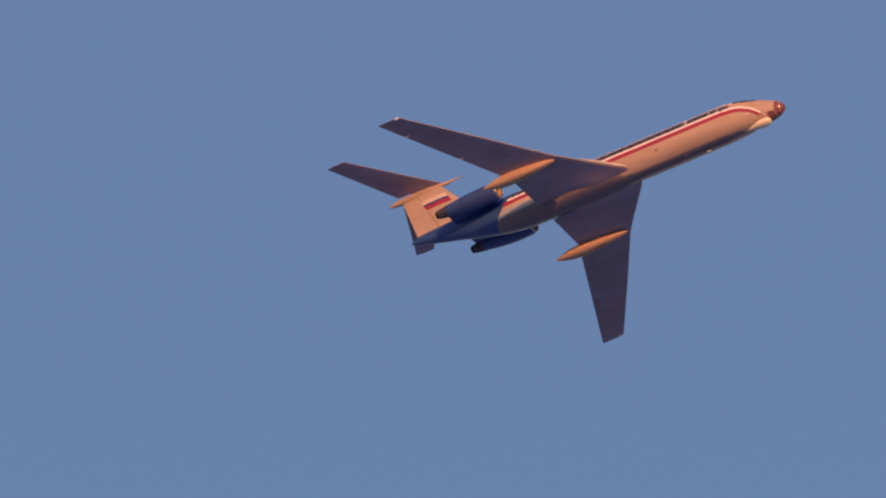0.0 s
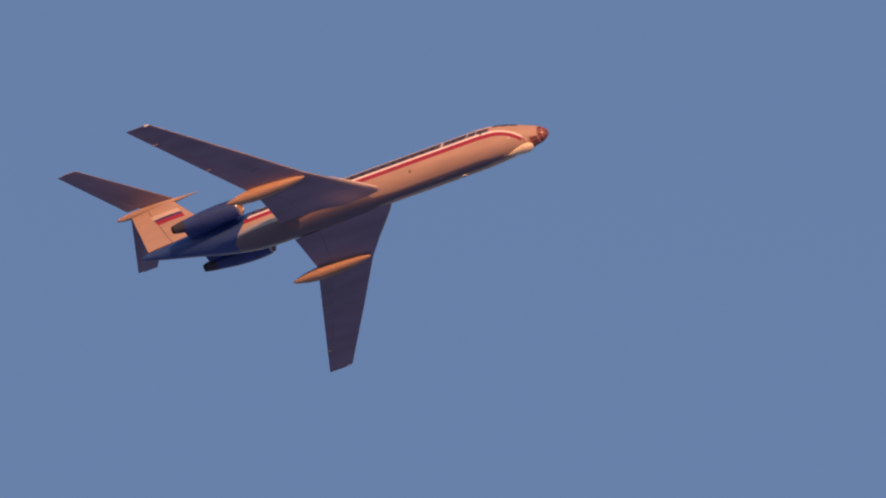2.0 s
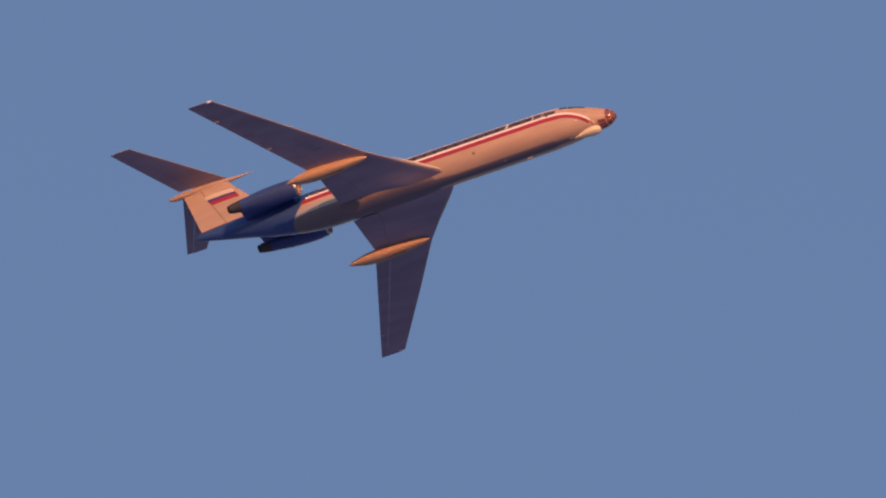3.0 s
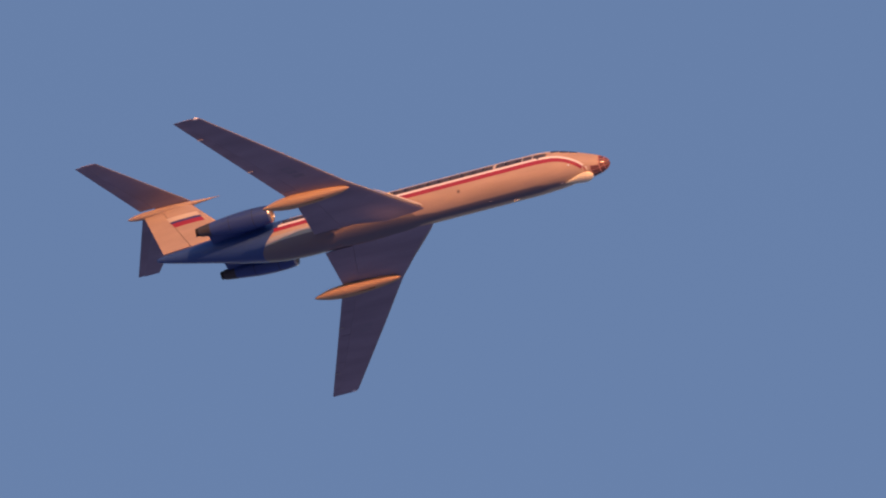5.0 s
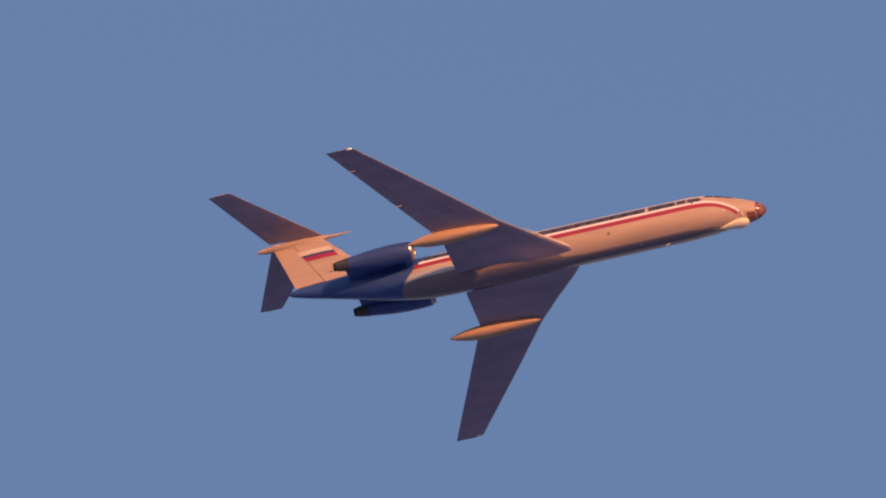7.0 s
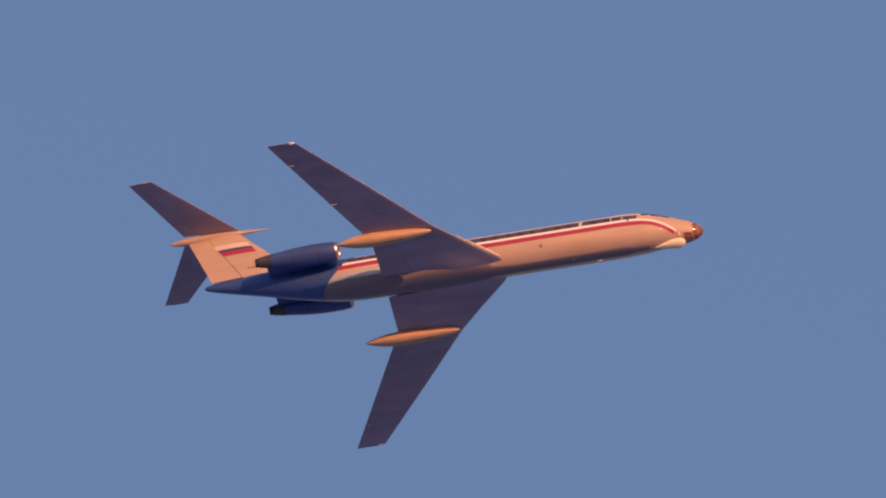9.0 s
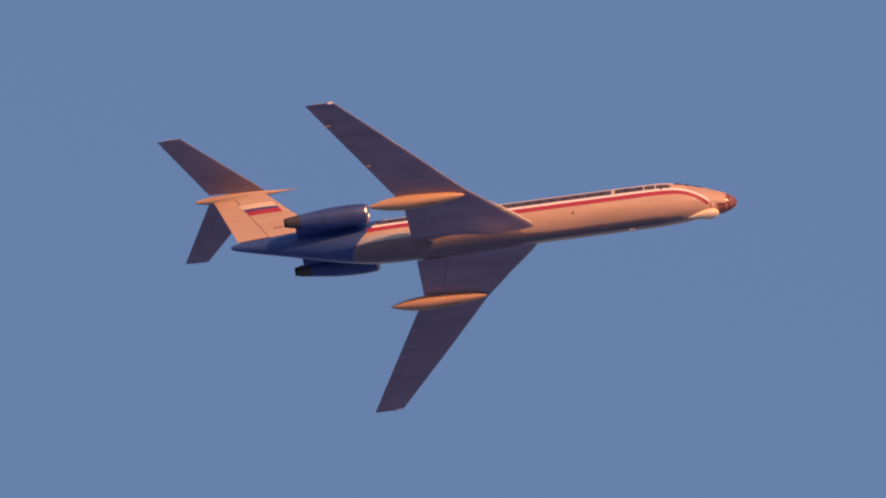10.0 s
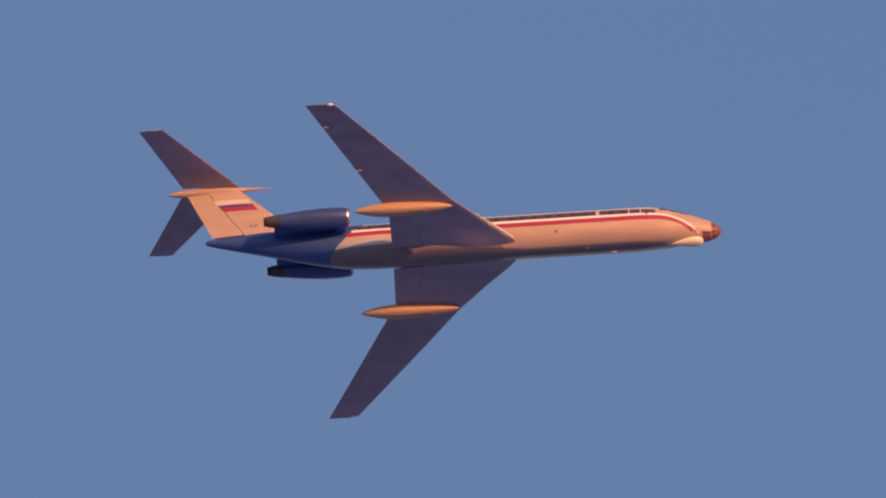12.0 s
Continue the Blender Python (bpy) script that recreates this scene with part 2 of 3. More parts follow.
def fuselage():
    bm = bmesh.new()
    xs = steps(-15.40, -14.5, 8) + steps(-14.3, -4.0, 40) + steps(-3.5, 12.5, 32) + steps(12.6, NOSE_X, 32)
    loft(bm, [[hull_at(x, 360 * k / 72) for k in range(72)] for x in xs])
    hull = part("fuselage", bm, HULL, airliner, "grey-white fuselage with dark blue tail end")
    # glazed nose with its frames
    bm = bmesh.new()
    xs = steps(NOSE_X + 0.004, 17.90, 16)
    loft(bm, [[hull_at(x, 360 * k / 48, -0.012) for k in range(48)] for x in xs])
    glass = part("nose_glazing", bm, NOSEGLASS, hull, "dark glazed navigator's nose")
    for a in range(0, 360, 60):
        bm = bmesh.new()
        rows = []
        for x in steps(NOSE_X, 17.85, 10):
            w = 1.8 + 1.8 * (x - NOSE_X)
            rows.append([hull_at(x, a - w, -0.02), hull_at(x, a - w, 0.012), hull_at(x, a + w, 0.012), hull_at(x, a + w, -0.02)])
        loft(bm, rows)
        part("glazing_bar", bm, REDDISH, glass)
    for x, w in ((NOSE_X - 0.01, 0.06), (17.55, 0.04)):
        bm = bmesh.new()
        loft(bm, [[hull_at(xx, 360 * k / 48, o) for k in range(48)] for xx, o in ((x, -0.02), (x, 0.014), (x + w, 0.014), (x + w, -0.02))], cap=False)
        part("glazing_ring", bm, REDDISH, glass)
    # lower nose panes behind the chin radome, with red frames between them
    for a in steps(224, 296, 3):
        bm = bmesh.new()
        rows = [[hull_at(x, b, o) for b, o in ((a + 1.5, -0.01), (a + 1.5, 0.008), (a + 12, 0.008), (a + 22.5, 0.008), (a + 22.5, -0.01))] for x in steps(16.66, NOSE_X - 0.03, 5)]
        loft(bm, rows)
        part("chin_pane", bm, NOSEGLASS, glass)
    for a in steps(224, 320, 4):
        bm = bmesh.new()
        loft(bm, [[hull_at(x, a - 1.4, -0.01), hull_at(x, a - 1.4, 0.014), hull_at(x, a + 1.4, 0.014), hull_at(x, a + 1.4, -0.01)] for x in steps(16.64, NOSE_X, 5)])
        part("glazing_bar", bm, REDDISH, glass)
    bm = bmesh.new()
    loft(bm, [[hull_at(x, b, o) for x, o in ((16.60, -0.01), (16.60, 0.013), (16.67, 0.013), (16.67, -0.01))] for b in steps(223, 321, 24)])
    part("glazing_ring", bm, REDDISH, glass)
    return hull


REDDISH = paint("nose_frame_paint", (0.46, 0.22, 0.18), 0.4)
hull = fuselage()


# livery: dark window band, white line and red line on both sides
def rise_aft(x):
    return 0.12 * min(1.0, max(0.0, (-x - 1.0) / 3.0))


def droop(x):
    return rise_aft(x) - 0.125 * max(0.0, x - 13.7) ** 2 - 0.009 * max(0.0, x - 13.7) ** 3


def thick(x):
    return max(0.06, 1 - max(0.0, x - 13.6) / 3.2)


for side in (1, -1):
    bm = bmesh.new()
    hull_strip(bm, steps(-5.55, 13.7, 60), lambda x: 0.13 + rise_aft(x), lambda x: 0.68 + rise_aft(x) - 0.06 * max(0, x - 11), side)
    part("window_band", bm, NAVY, hull, "dark window band")
    bm = bmesh.new()
    hull_strip(bm, steps(-5.95, 16.4, 80), lambda x: -0.07 + droop(x), lambda x: -0.07 + 0.20 * (0.75 + 0.25 * thick(x)) + droop(x), side, 0.008)
    part("white_line", bm, WHITE, hull, "white line along the hull")
    bm = bmesh.new()
    hull_strip(bm, steps(-6.25, 16.5, 90), lambda x: -0.07 - 0.33 * (0.66 + 0.34 * thick(x)) + droop(x), lambda x: -0.07 + droop(x), side, 0.007)
    part("red_line", bm, RED, hull, "red line sweeping down at the nose")


def window(x, side, half=0.15, tall=0.19):
    bm = bmesh.new()
    ring, zc = [], 0.42 + rise_aft(x)
    for k in range(14):
        a = 2 * math.pi * k / 14
        dx = half * math.copysign(abs(math.cos(a)) ** 0.7, math.cos(a))
        dz = tall * math.copysign(abs(math.sin(a)) ** 0.7, math.sin(a))
        ring.append((x + dx, zc + dz))
    loft(bm, [[hull_at(px, hull_angle(px, pz, side), o) for px, pz in ring] for o in (-0.01, 0.011)])
    return part("cabin_window", bm, PANE, hull, "dark cabin window")


for side in (1, -1):
    for k in range(22):
        x = 11.7 - 0.82 * k
        if abs(x - 9.95) > 0.3:
            window(x, side)

# doors and the light gaps in the band
for side in (1, -1):
    for x, w, lo, hi in ((9.97, 0.22, 0.16, 0.66), (12.0, 0.05, -0.1, 0.66), (12.75, 0.05, -0.1, 0.66)):
        bm = bmesh.new()
        hull_strip(bm, steps(x - w / 2, x + w / 2, 2), lambda q: lo, lambda q: hi, side, 0.014)
        part("band_gap", bm, WHITE if w < 0.1 else EDGE, hull, "pale gap in the window band")
    bm = bmesh.new()
    hull_strip(bm, steps(13.05, 13.2, 2), lambda q: 0.0, lambda q: 0.18, side, 0.014)
    part("door_handle", bm, NAVY, hull)

# cockpit glazing
for side in (1, -1):
    for x0, x1, a0, a1 in ((13.95, 14.5, 26, 50), (14.56, 15.15, 26, 54), (15.2, 15.75, 29, 58), (15.3, 15.95, 62, 86)):
        bm = bmesh.new()
        flip = (lambda a: a) if side > 0 else (lambda a: 180 - a)
        rows = []
        for x in steps(x0, x1, 4):
            lift = 4 * (x - x0) / (x1 - x0)
            arc = [flip(a) for a in steps(a0 + lift, a1, 6)]
            rows.append([hull_at(x, a, 0.012) for a in arc] + [hull_at(x, a, -0.02) for a in arc[::-1]])
        loft(bm, rows)
        part("cockpit_window", bm, PANE, hull, "dark cockpit window")

# chin radome
bm = bmesh.new()
rings = []
for x in steps(14.62, 16.70, 32):
    u = (x - 14.62) / 2.08
    r = 0.01 + 0.29 * (math.sin(0.5 * math.pi * u / 0.74) ** 1.15 if u < 0.74 else math.sqrt(max(0.0, 1 - ((u - 0.74) / 0.26) ** 2)))
    ring = []
    for i in range(32):
        c, d = math.cos(2 * math.pi * i / 32), math.sin(2 * math.pi * i / 32)
        ring.append((x, 1.28 * r * c, -1.46 + 0.11 * u + r * (d if d > 0 else -0.95 * abs(d) ** 0.75)))
    rings.append(ring)
loft(bm, rings)
part("chin_radome", bm, CREAM, airliner, "cream chin radome under the nose")


# wings
WING_LE = [(0.0, 5.3), (0.95, 4.5), (3.05, 2.55), (4.16, 1.57), (5.1, 0.70), (9.0, -2.19), (14.6, -6.44)]
WING_TE = [(0.0, -3.35), (4.3, -3.42), (4.75, -3.6), (14.6, -8.27)]


POD = [(-0.70, 0.01), (-0.62, 0.08), (-0.35, 0.17), (0.1, 0.27), (1.1, 0.39), (2.3, 0.47), (3.3, 0.50), (4.4, 0.40), (5.15, 0.22), (5.55, 0.09), (5.68, 0.01)]


def straight(table, v):
    for (a, p), (b, q) in zip(table, table[1:]):
        if v <= b:
            return p + (q - p) * (v - a) / (b - a)
    return table[-1][1]


def wing_z(y):
    return -1.16 + 0.001 * y


def wing_t(y):
    return 0.095 + 0.001 * y


def foil(u):
    """Half thickness of the section at u of the chord, for thickness 1."""
    return 5 * (0.2969 * math.sqrt(u) - 0.126 * u - 0.3516 * u * u + 0.2843 * u**3 - 0.1036 * u**4)


def section(le, te, thick_ratio, u0, u1, n=12, camber=0.01):
    """Points (x, z) round a section between u0 and u1 of its chord."""
    chord = le - te
    us = [u0 + (u1 - u0) * (1 - math.cos(math.pi * k / n)) / 2 for k in range(n + 1)]
    up = [(le - u * chord, chord * (camber * 4 * u * (1 - u) + 1.15 * thick_ratio * foil(u)) + 0.004) for u in us]
    low = [(le - u * chord, chord * (camber * 4 * u * (1 - u) - 0.2 * thick_ratio * foil(u)) - 0.004) for u in us]
    return up + low[::-1]


def wing_piece(side, y0, y1, u0, u1, n=10, shrink=1.0):
    bm = bmesh.new()
    rings = []
    for y in steps(y0, y1, n):
        sec = section(straight(WING_LE, y), straight(WING_TE, y), wing_t(y) * shrink, u0, u1)
        chord = straight(WING_LE, y) - straight(WING_TE, y)
        ring = []
        for k, (x, z) in enumerate(sec):
            u = (straight(WING_LE, y) - x) / chord
            if k > 12:
                z -= 0.22 * math.exp(-((y - 0.3) / 1.3) ** 2 - ((u - 0.36) / 0.2) ** 2)
            ring.append((x, side * y, wing_z(y) + z))
        rings.append(ring)
    loft(bm, rings)
    return bm


for side in (1, -1):
    bm = wing_piece(side, 0.3, 14.45, 0.0, 0.74, 40)
    wing = part("wing", bm, GREY, airliner, "swept wing with grey underside")
    part("inner_flap", wing_piece(side, 1.0, 4.25, 0.7425, 1.0), FLAPGREY, wing)
    part("mid_flap", wing_piece(side, 4.27, 5.55, 0.7425, 1.0), FLAPGREY, wing)
    part("outer_flap", wing_piece(side, 5.58, 9.1, 0.7425, 1.0), FLAPGREY, wing)
    part("aileron", wing_piece(side, 9.13, 11.6, 0.7425, 1.0), FLAPGREY, wing)
    part("aileron", wing_piece(side, 11.62, 14.0, 0.7425, 1.0), FLAPGREY, wing)
    part("fixed_edge", wing_piece(side, 14.02, 14.45, 0.74, 1.0, 2), GREY, wing)
    # rounded tip
    bm = bmesh.new()
    rings = []
    for y, k in ((14.45, 1), (14.52, 0.85), (14.58, 0.55), (14.61, 0.2)):
        le, te = straight(WING_LE, y) - 0.35 * (1 - k), straight(WING_TE, y) + 0.05 * (1 - k)
        rings.append([(x, side * y, wing_z(y) + z * k) for x, z in section(le, te, wing_t(y), 0, 1)])
    loft(bm, rings)
    part("wing_tip", bm, GREY, wing)
    bm = bmesh.new()
    bmesh.ops.create_uvsphere(bm, u_segments=16, v_segments=10, radius=1, matrix=Matrix.Translation((-6.66, side * 14.52, -1.12)) @ Matrix.Diagonal((0.22, 0.10, 0.08, 1)))
    part("tip_light", bm, LAMPGLASS, wing, "clear wing tip lamp")
    # leading edge skin of bare metal
    bm = bmesh.new()
    rings = []
    for y in steps(1.5, 14.4, 30):
        le, te = straight(WING_LE, y), straight(WING_TE, y)
        sec = section(le, te, wing_t(y), 0.0, 0.02, 8)
        rings.append([(x + 0.006, side * y, wing_z(y) + z * 1.03) for x, z in sec])
    loft(bm, rings)
    part("leading_edge", bm, LEADING, wing, "worn grey leading edge")
    # hinge fairings at the trailing edge
    for y in (8.35, 12.5):
        te = straight(WING_TE, y)
        bm = bmesh.new()
        body_of_revolution(bm, [(0.42, 0, 0, 0.008), (0.33, 0, -0.012, 0.024), (0.2, 0, -0.016, 0.031), (0.05, 0, -0.012, 0.026), (-0.08, 0, 0, 0.01)], (te, side * y, wing_z(y) - 0.03), 12)
        part("hinge_fairing", bm, FAIRING, wing, "pale hinge fairing at the trailing edge")
    # upper wing fences
    for y in (5.9, 9.1):
        le, te = straight(WING_LE, y), straight(WING_TE, y)
        bm = bmesh.new()
        low, high = [], []
        for u in steps(0.03, 0.9, 12):
            x = le - u * (le - te)
            z = wing_z(y) + (le - te) * (0.04 * u * (1 - u) + 1.15 * wing_t(y) * foil(u))
            low.append((x, z - 0.02))
            high.append((x, z + 0.16 * math.sin(math.pi * min(1, u * 1.5 + 0.1)) ** 0.5 if u < 0.6 else z + 0.14 * (0.93 - u) / 0.33))
        loft(bm, [[(x, side * y + d, z) for x, z in low + high[::-1]] for d in (-0.012, 0.012)])
        part("wing_fence", bm, GREY, wing)
    # undercarriage pod behind the wing
    bm = bmesh.new()
    prof = []
    for k in range(41):
        x = 0.70 - 6.38 * k / 40
        prof.append((x, 0, 0.0, max(0.012, 0.96 * lerp_table(POD, -x)[0])))
    rings = []
    for x, _, _, r in prof:
        ring = []
        for k in range(36):
            a = 2 * math.pi * k / 36
            c, d = math.cos(a), math.sin(a)
            if d < 0:
                c, d = math.copysign(abs(c) ** 0.8, c), -0.88 * abs(d) ** 0.75
            ring.append((x, side * 4.76 + r * c, -1.375 + r * d))
        rings.append(ring)
    loft(bm, rings)
    pod = part("undercarriage_pod", bm, YELLOWGREY, airliner, "long pointed undercarriage pod on the wing")
    bm = bmesh.new()
    box(bm, (-3.6, side * 4.76 - 0.012, -1.80), (-1.2, side * 4.76 + 0.012, -1.74))
    part("pod_door_seam", bm, SEAM, pod)

# fillets where the leading edges run into the hull, and a shallow belly fairing
for side in (1, -1):
    bm = bmesh.new()
    rings = []
    for k in range(25):
        u = k / 24
        x = 4.58 - 2.5 * u
        r = 0.012 + 0.085 * math.sin(math.pi * u ** 0.5) ** 0.9
        y = 0.97 + 1.077 * 2.5 * u
        rings.append([(x - 0.03 + 0.6 * r * math.cos(2 * math.pi * i / 16), side * (y + 0.5 * r * math.cos(2 * math.pi * i / 16)), -1.03 + 1.1 * r * math.sin(2 * math.pi * i / 16)) for i in range(16)])
    loft(bm, rings)
    part("root_fillet", bm, EDGE, airliner, "pale fillet at the wing root")
bm = bmesh.new()
rings = []
for k in range(45):
    u = k / 44
    x = 4.9 - 8.2 * u
    e = (math.sin(0.5 * math.pi * min(1, u / 0.4)) ** 0.8) * (math.sin(0.5 * math.pi * min(1, (1 - u) / 0.35)) ** 0.9)
    keel = hull_at(x, 270)[2] + 0.05 - 0.075 * e
    w, d, p = 0.45 + 0.56 * e, -0.98 - keel, 0.95 - 0.15 * e
    ring = []
    for i in range(40):
        a = 2 * math.pi * i / 40
        ring.append((x, w * math.copysign(abs(math.cos(a)) ** p, math.cos(a)), -0.98 + d * math.copysign(abs(math.sin(a)) ** p, math.sin(a))))
    rings.append(ring)
loft(bm, rings)
part("belly_fairing", bm, BELLY, airliner, "grey shallow belly fairing between the wings, shade painted along its keel")


# engines
def engine(side):
    at = (-6.0, side * 2.3, 0.53)
    rise = lambda x: 0.05 * min(1.0, max(0.0, (-x - 2.6) / 3.0)) ** 1.3
    bm = bmesh.new()
    outer = [(-0.10, 0.59), (-0.25, 0.63), (-0.8, 0.68), (-1.8, 0.69), (-2.6, 0.65), (-3.4, 0.58), (-4.2, 0.48), (-4.8, 0.40), (-5.3, 0.335)]
    inner = [(-5.3, 0.31), (-5.1, 0.31), (-4.8, 0.30)]
    duct = [(-0.10, 0.47)]
    body_of_revolution(bm, [(x, 0, rise(x), r) for x, r in duct + outer + inner], at, 40, cap=False)
    nac = part("engine_nacelle", bm, BLUE, airliner, "dark blue engine nacelle beside the tail")
    bm = bmesh.new()
    body_of_revolution(bm, [(x, 0, 0, r) for x, r in ((-0.14, 0.607), (-0.06, 0.585), (-0.01, 0.55), (0.01, 0.52), (0.0, 0.49), (-0.05, 0.472), (-0.14, 0.465))], at, 40, cap=False)
    part("intake_lip", bm, METAL, nac, "bare metal intake lip")
    bm = bmesh.new()
    body_of_revolution(bm, [(x, 0, 0, r) for x, r in ((-0.12, 0.466), (-0.5, 0.455), (-0.95, 0.46), (-0.95, 0.02))], at, 32, cap=False)
    part("intake_duct", bm, FINPAINT, nac, "pale intake duct")
    bm = bmesh.new()
    body_of_revolution(bm, [(x, 0, 0, r) for x, r in ((-0.90, 0.452), (-0.92, 0.10))], at, 32)
    part("fan", bm, SOOT, nac)
    bm = bmesh.new()
    body_of_revolution(bm, [(x, 0, 0, r) for x, r in ((-0.9, 0.17), (-0.7, 0.13), (-0.55, 0.02))], at, 20)
    part("spinner", bm, METAL, nac)
    bm = bmesh.new()
    body_of_revolution(bm, [(x, 0, 0.05, r) for x, r in ((-5.0, 0.30), (-5.55, 0.285), (-5.55, 0.265), (-5.2, 0.26))], at, 32)
    part("exhaust_nozzle", bm, SOOT, nac, "sooty exhaust nozzle")
    # heat-worn skin round the tail pipe
    bm = bmesh.new()
    body_of_revolution(bm, [(x, 0, rise(x), r) for x, r in ((-4.45, 0.44), (-4.45, 0.455), (-4.8, 0.41), (-5.31, 0.342), (-5.31, 0.325))], at, 40, cap=False)
    part("tail_pipe_skin", bm, WORN, nac, "brown heat-worn skin round the tail pipe")
    # cowl joints
    for x, r in ((-1.25, 0.688), (-3.0, 0.619)):
        bm = bmesh.new()
        body_of_revolution(bm, [(x + d, 0, rise(x), r + o) for d, o in ((0.015, -0.02), (0.015, 0.004), (-0.015, 0.002), (-0.015, -0.02))], at, 40, cap=False)
        part("cowl_joint", bm, SEAM, nac)
    bm = bmesh.new()
    rings = []
    for y in steps(0.7, 2.0, 6):
        rings.append([(x, side * y, 0.55 + z) for x, z in section(-6.9, -10.9, 0.06, 0, 1, 10, 0.0)])
    loft(bm, rings)
    part("engine_pylon", bm, BLUE, airliner, "dark blue engine pylon")


engine(1)
engine(-1)


# fin, rudder and bullet fairing
def fin_le(z):
    return -12.69 - 0.883 * (z - 5.39) + (0.9 * max(0.0, 2.3 - z) ** 1.6)


def fin_te(z):
    return -16.35 + 0.382 * (5.35 - z)


def fin_hinge(z):
    return -14.82 + 0.561 * (5.11 - z)


FIN_T = 0.085


def fin_half(x, z):
    le, te = fin_le(z), fin_te(z)
    u = min(1, max(0, (le - x) / (le - te)))
    return (le - te) * FIN_T * foil(u) + 0.006


def fin_part(a, b, z0, z1, n=14, m=12):
    bm = bmesh.new()
    rings = []
    for z in steps(z0, z1, n):
        x0, x1 = a(z), b(z)
        xs = [x0 + (x1 - x0) * (1 - math.cos(math.pi * k / m)) / 2 for k in range(m + 1)]
        rings.append([(x, fin_half(x, z), z) for x in xs] + [(x, -fin_half(x, z), z) for x in xs[::-1]])
    loft(bm, rings)
    return bm


fin = part("tail_fin", fin_part(fin_le, lambda z: fin_hinge(z) + 0.02, 0.7, 5.75), FINPAINT, airliner, "grey-white swept tail fin")
part("rudder", fin_part(lambda z: fin_hinge(z) - 0.02, fin_te, 1.62, 5.6), FINPAINT, fin, "grey-white rudder")
bm = bmesh.new()
loft(bm, [[(fin_hinge(z) + d, s * 0.5 * fin_half(fin_hinge(z), z), z) for d, s in ((0.03, 1), (0.03, -1), (-0.03, -1), (-0.03, 1))] for z in (1.6, 5.6)])
part("hinge_gap", bm, SEAM, fin)

# national flag on both sides of the fin, three bars
for side in (1, -1):
    for z0, z1, mat, name in ((4.40, 4.82, FLAGWHITE, "white_bar"), (4.19, 4.40, FLAGBLUE, "blue_bar"), (3.78, 4.19, RED, "red_bar")):
        bm = bmesh.new()
        rows = []
        for z in steps(z0, z1, 3):
            back = -14.78 + (4.82 - z) * 0.66
            front = -12.52 + (4.82 - z) * 0.62
            rows.append([bm.verts.new((x, side * (fin_half(x, z) + 0.008), z)) for x in steps(back, front, 8)])
        for p, q in zip(rows, rows[1:]):
            for k in range(8):
                bm.faces.new((p[k], p[k + 1], q[k + 1], q[k]))
        part(name, bm, mat, fin)

bm = bmesh.new()
prof = [(-10.88, 0.008), (-11.6, 0.06), (-12.4, 0.12), (-13.2, 0.19), (-14.2, 0.25), (-15.4, 0.27), (-16.4, 0.26), (-17.0, 0.21), (-17.42, 0.13), (-17.62, 0.06), (-17.68, 0.01)]
body_of_revolution(bm, [(x, 0, 5.79 + 0.015 * (x + 14), r) for x, r in prof], (0, 0, 0), 28)
bullet = part("bullet_fairing", bm, FINPAINT, airliner, "pointed fairing on top of the tail fin")


# tailplane
def tail_le(y):
    return -12.95 - 0.815 * y


def tail_te(y):
    return -16.55 - 0.462 * y


def tail_piece(side, y0, y1, u0, u1, n=10):
    bm = bmesh.new()
    rings = []
    for y in steps(y0, y1, n):
        k = 1 if y < 5.78 else 0.5
        sec = section(tail_le(y), tail_te(y), 0.08, u0, u1, 12, 0.0)
        rings.append([(x, side * y, 6.01 - 0.003 * y + z * k) for x, z in sec])
    loft(bm, rings)
    return bm


for side in (1, -1):
    tail = part("tailplane", tail_piece(side, 0.05, 5.85, 0, 0.70, 24), GREY, airliner, "swept grey tailplane half")
    part("elevator", tail_piece(side, 0.25, 5.80, 0.706, 1.0, 12), FLAPGREY, tail)
    bm = bmesh.new()
    rings = []
    for y in steps(0.3, 5.8, 12):
        sec = section(tail_le(y), tail_te(y), 0.08, 0, 0.025, 8, 0.0)
        rings.append([(x + 0.006, side * y, 6.01 - 0.003 * y + z * 1.04) for x, z in sec])
    loft(bm, rings)
    part("leading_edge", bm, LEADING, tail, "worn grey leading edge")

# unreadable small markings as plain bars: at the fin's foot and under the wings
MARK = plain("marking_paint", (0.13, 0.12, 0.16), 0.5)
FADED = plain("faded_marking_paint", (0.27, 0.25, 0.31), 0.5)
for x0, x1 in ((-12.50, -12.28), (-12.22, -11.95)):
    for side in (1, -1):
        bm = bmesh.new()
        rows = [[bm.verts.new((x, side * (fin_half(x, z) + 0.008), z)) for x in (x0, x1)] for z in (2.28, 2.40)]
        bm.faces.new((rows[0][0], rows[0][1], rows[1][1], rows[1][0]))
        part("marking_bar", bm, MARK, fin)
for side, bars in ((-1, ((6.70, 7.05), (7.15, 7.50), (7.60, 7.90))), (1, ((8.55, 8.80), (8.95, 9.20)))):
    holder = [o for o in airliner.children if o.name.startswith("wing") and o.data.vertices[0].co.y * side > 0][0]
    for y0, y1 in bars:
        bm = bmesh.new()
        grid = []
        for y in (y0, y1):
            le, te = straight(WING_LE, y), straight(WING_TE, y)
            row = []
            for u in steps(0.30, 0.50, 6):
                c = le - te
                z = wing_z(y) + c * (0.04 * u * (1 - u) - 0.2 * wing_t(y) * foil(u)) - 0.010
                row.append(bm.verts.new((le - u * c, side * y, z)))
            grid.append(row)
        for k in range(6):
            bm.faces.new((grid[0][k], grid[0][k + 1], grid[1][k + 1], grid[1][k]))
        part("marking_bar", bm, FADED, holder)

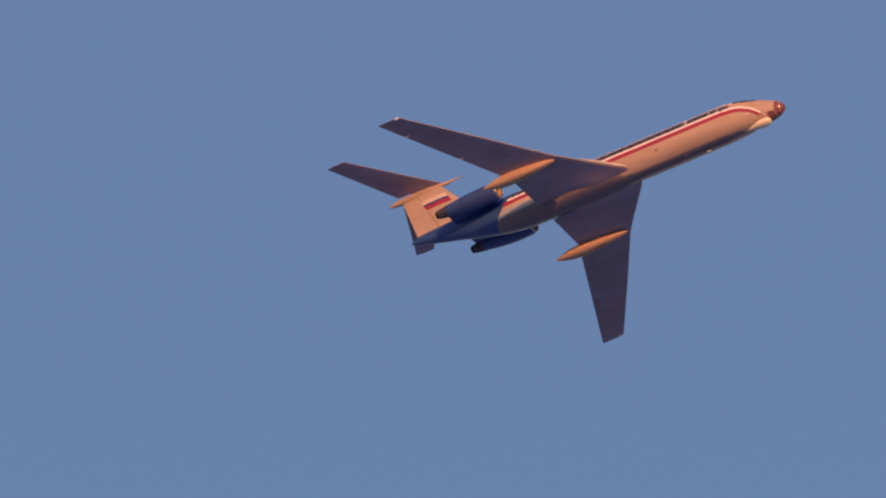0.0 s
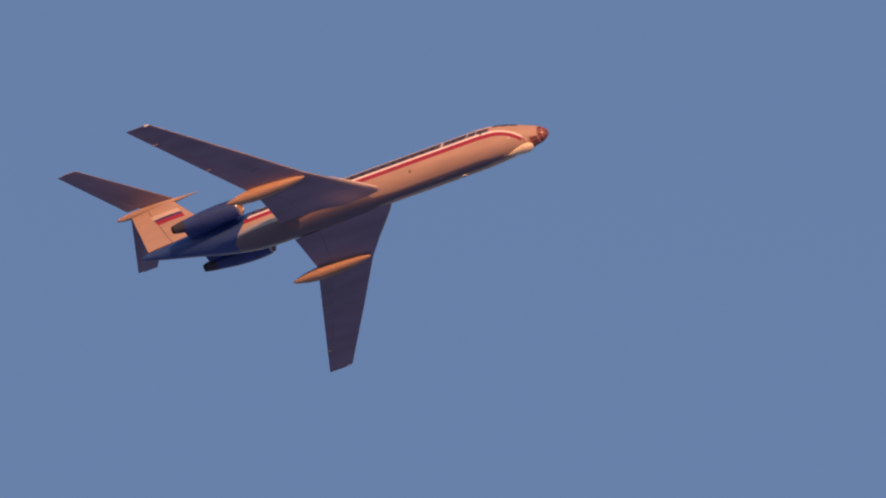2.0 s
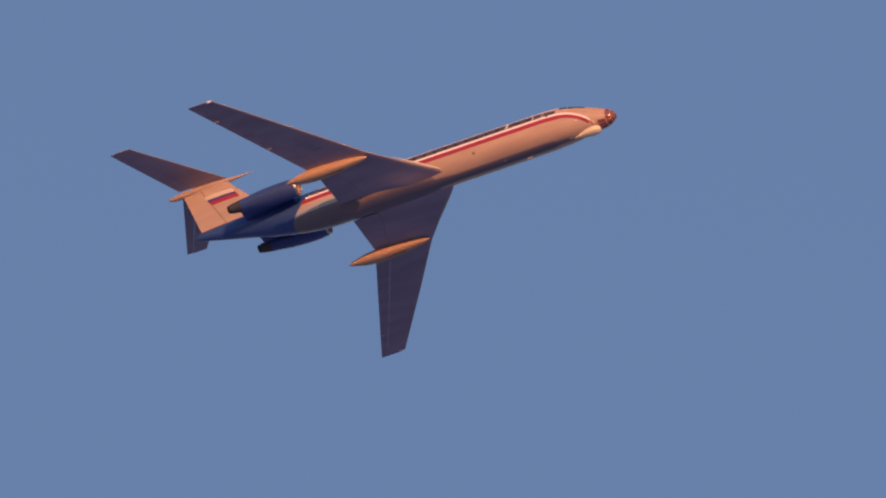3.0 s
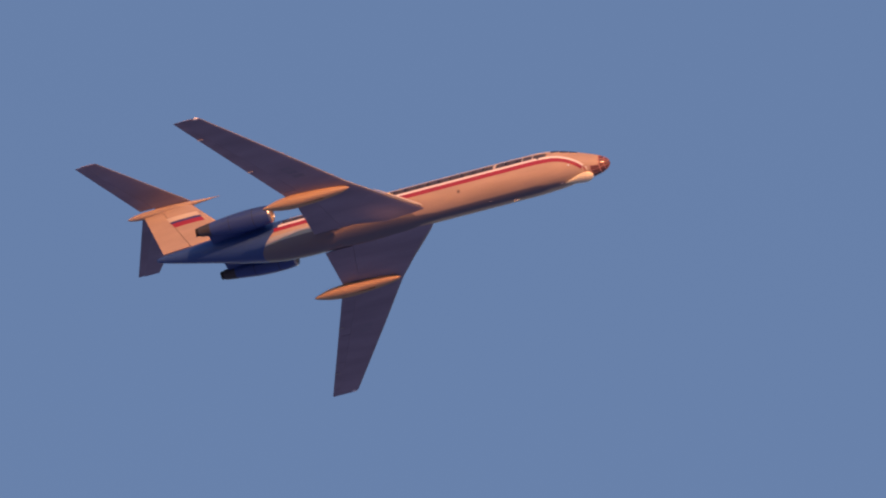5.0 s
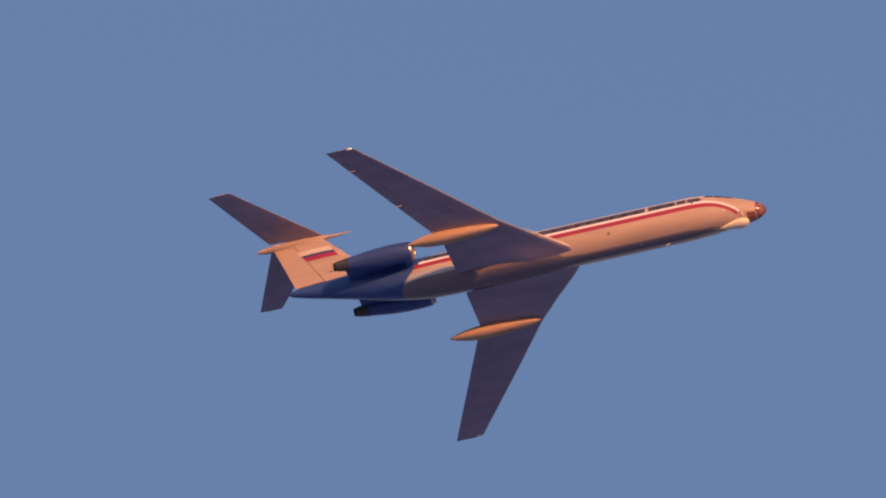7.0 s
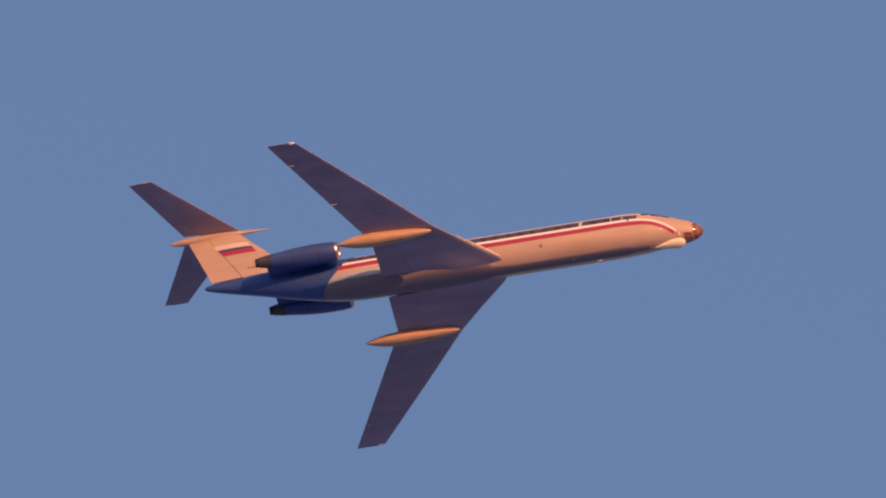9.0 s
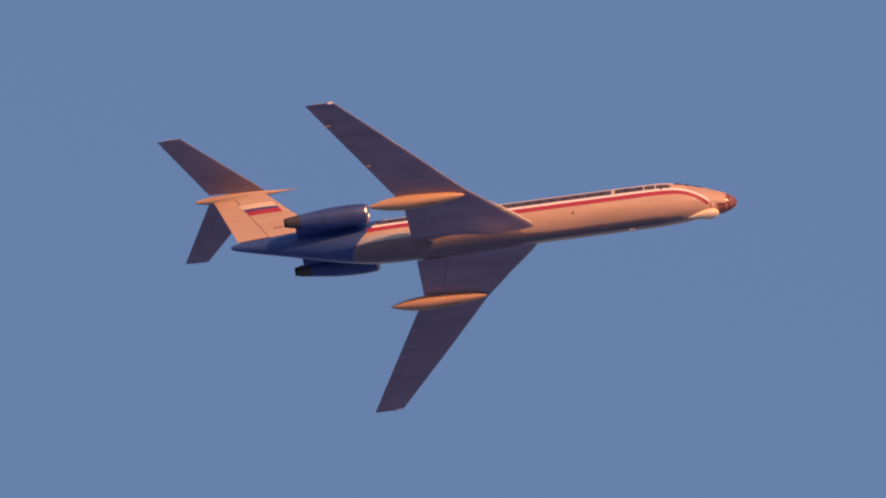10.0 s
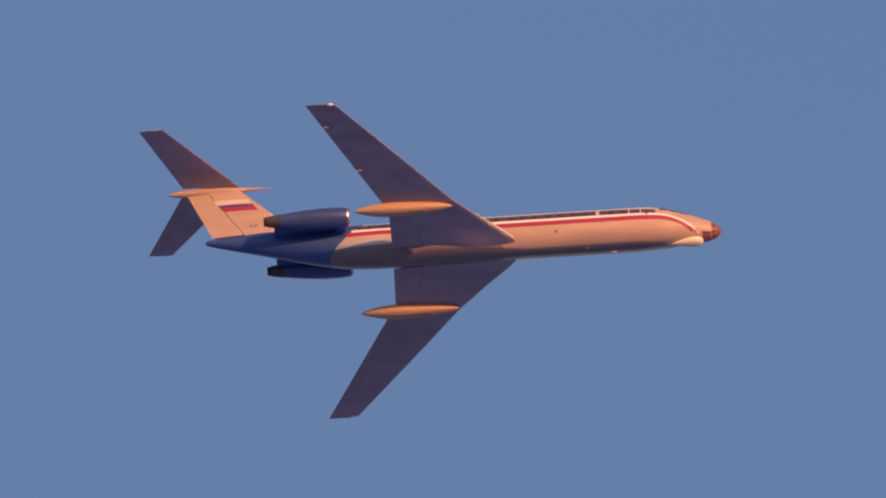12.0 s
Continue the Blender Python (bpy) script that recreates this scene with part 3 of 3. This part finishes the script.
# small aerials, lamps and vents under the hull
for x, y, l, h in ((9.2, -0.08, 0.2, 0.07), (10.95, 0.40, 0.36, 0.10), (14.4, 0.0, 0.18, 0.03)):
    bm = bmesh.new()
    loft(bm, [[(x + l / 2 - s * h * 0.5, y + 0.02, z), (x - l / 2 - s * h * 0.4, y, z), (x + l / 2 - s * h * 0.5, y - 0.02, z)] for s, z in ((0, -1.15), (1, -1.38 - h))])
    part("blade_aerial", bm, WHITE, airliner, "pale blade aerial under the hull")
for side in (1, -1):
    bm = bmesh.new()
    x, z = 7.25, -0.82
    ring = [(x + 0.12 * math.cos(a * math.pi / 5), z + 0.09 * math.sin(a * math.pi / 5)) for a in range(10)]
    loft(bm, [[hull_at(px, hull_angle(px, pz, side), o) for px, pz in ring] for o in (-0.01, 0.009)])
    part("air_vent", bm, VENT, hull)
# small lamp on each cheek of the nose
for side in (1, -1):
    bm = bmesh.new()
    at = hull_at(15.2, hull_angle(15.2, -0.78, side), 0.01)
    bmesh.ops.create_uvsphere(bm, u_segments=12, v_segments=8, radius=1, matrix=Matrix.Translation(at) @ Matrix.Diagonal((0.09, 0.05, 0.06, 1)))
    part("nose_lamp", bm, LAMPGLASS, hull, "small clear lamp on the nose")


def motions():
    walk(airliner, [
        (0, pose(-1264.41, 1823.40, 1647.27, -4.307, -0.372, 0.388)),
        (0.5, pose(-1213.70, 1824.92, 1644.71, -4.238, -0.443, 0.366)),
        (1, pose(-1163.08, 1826.30, 1642.20, -4.169, -0.515, 0.345)),
        (1.5, pose(-1112.57, 1827.55, 1639.75, -4.099, -0.586, 0.323)),
        (2, pose(-1062.16, 1828.67, 1637.35, -4.030, -0.658, 0.302)),
        (2.5, pose(-1011.85, 1829.66, 1635.00, -3.961, -0.729, 0.281)),
        (3, pose(-961.64, 1830.51, 1632.71, -3.892, -0.800, 0.259)),
        (3.5, pose(-911.54, 1831.24, 1630.48, -3.823, -0.872, 0.238)),
        (4, pose(-861.53, 1831.83, 1628.29, -3.754, -0.943, 0.216)),
        (4.5, pose(-811.63, 1832.29, 1626.17, -3.685, -1.014, 0.195)),
        (5, pose(-761.83, 1832.62, 1624.09, -3.615, -1.086, 0.173)),
        (5.5, pose(-712.13, 1832.82, 1622.07, -3.546, -1.157, 0.152)),
        (6, pose(-662.53, 1832.88, 1620.11, -3.477, -1.228, 0.131)),
        (6.5, pose(-613.03, 1832.82, 1618.20, -3.408, -1.300, 0.109)),
        (7, pose(-563.64, 1832.62, 1616.34, -3.339, -1.371, 0.088)),
        (7.5, pose(-514.34, 1832.29, 1614.54, -3.270, -1.442, 0.066)),
        (8, pose(-465.15, 1831.83, 1612.80, -3.201, -1.514, 0.045)),
        (8.5, pose(-416.06, 1831.24, 1611.10, -3.132, -1.585, 0.024)),
        (9, pose(-367.07, 1830.51, 1609.47, -3.063, -1.656, 0.002)),
        (9.5, pose(-318.18, 1829.66, 1607.88, -2.994, -1.728, -0.019)),
        (10, pose(-269.40, 1828.67, 1606.35, -2.925, -1.799, -0.041)),
        (10.5, pose(-220.71, 1827.55, 1604.88, -2.856, -1.870, -0.062)),
        (11, pose(-172.13, 1826.30, 1603.46, -2.787, -1.942, -0.084)),
        (11.5, pose(-123.65, 1824.92, 1602.09, -2.718, -2.013, -0.105)),
        (12, pose(-75.27, 1823.40, 1600.78, -2.649, -2.085, -0.127)),
    ])


motions()
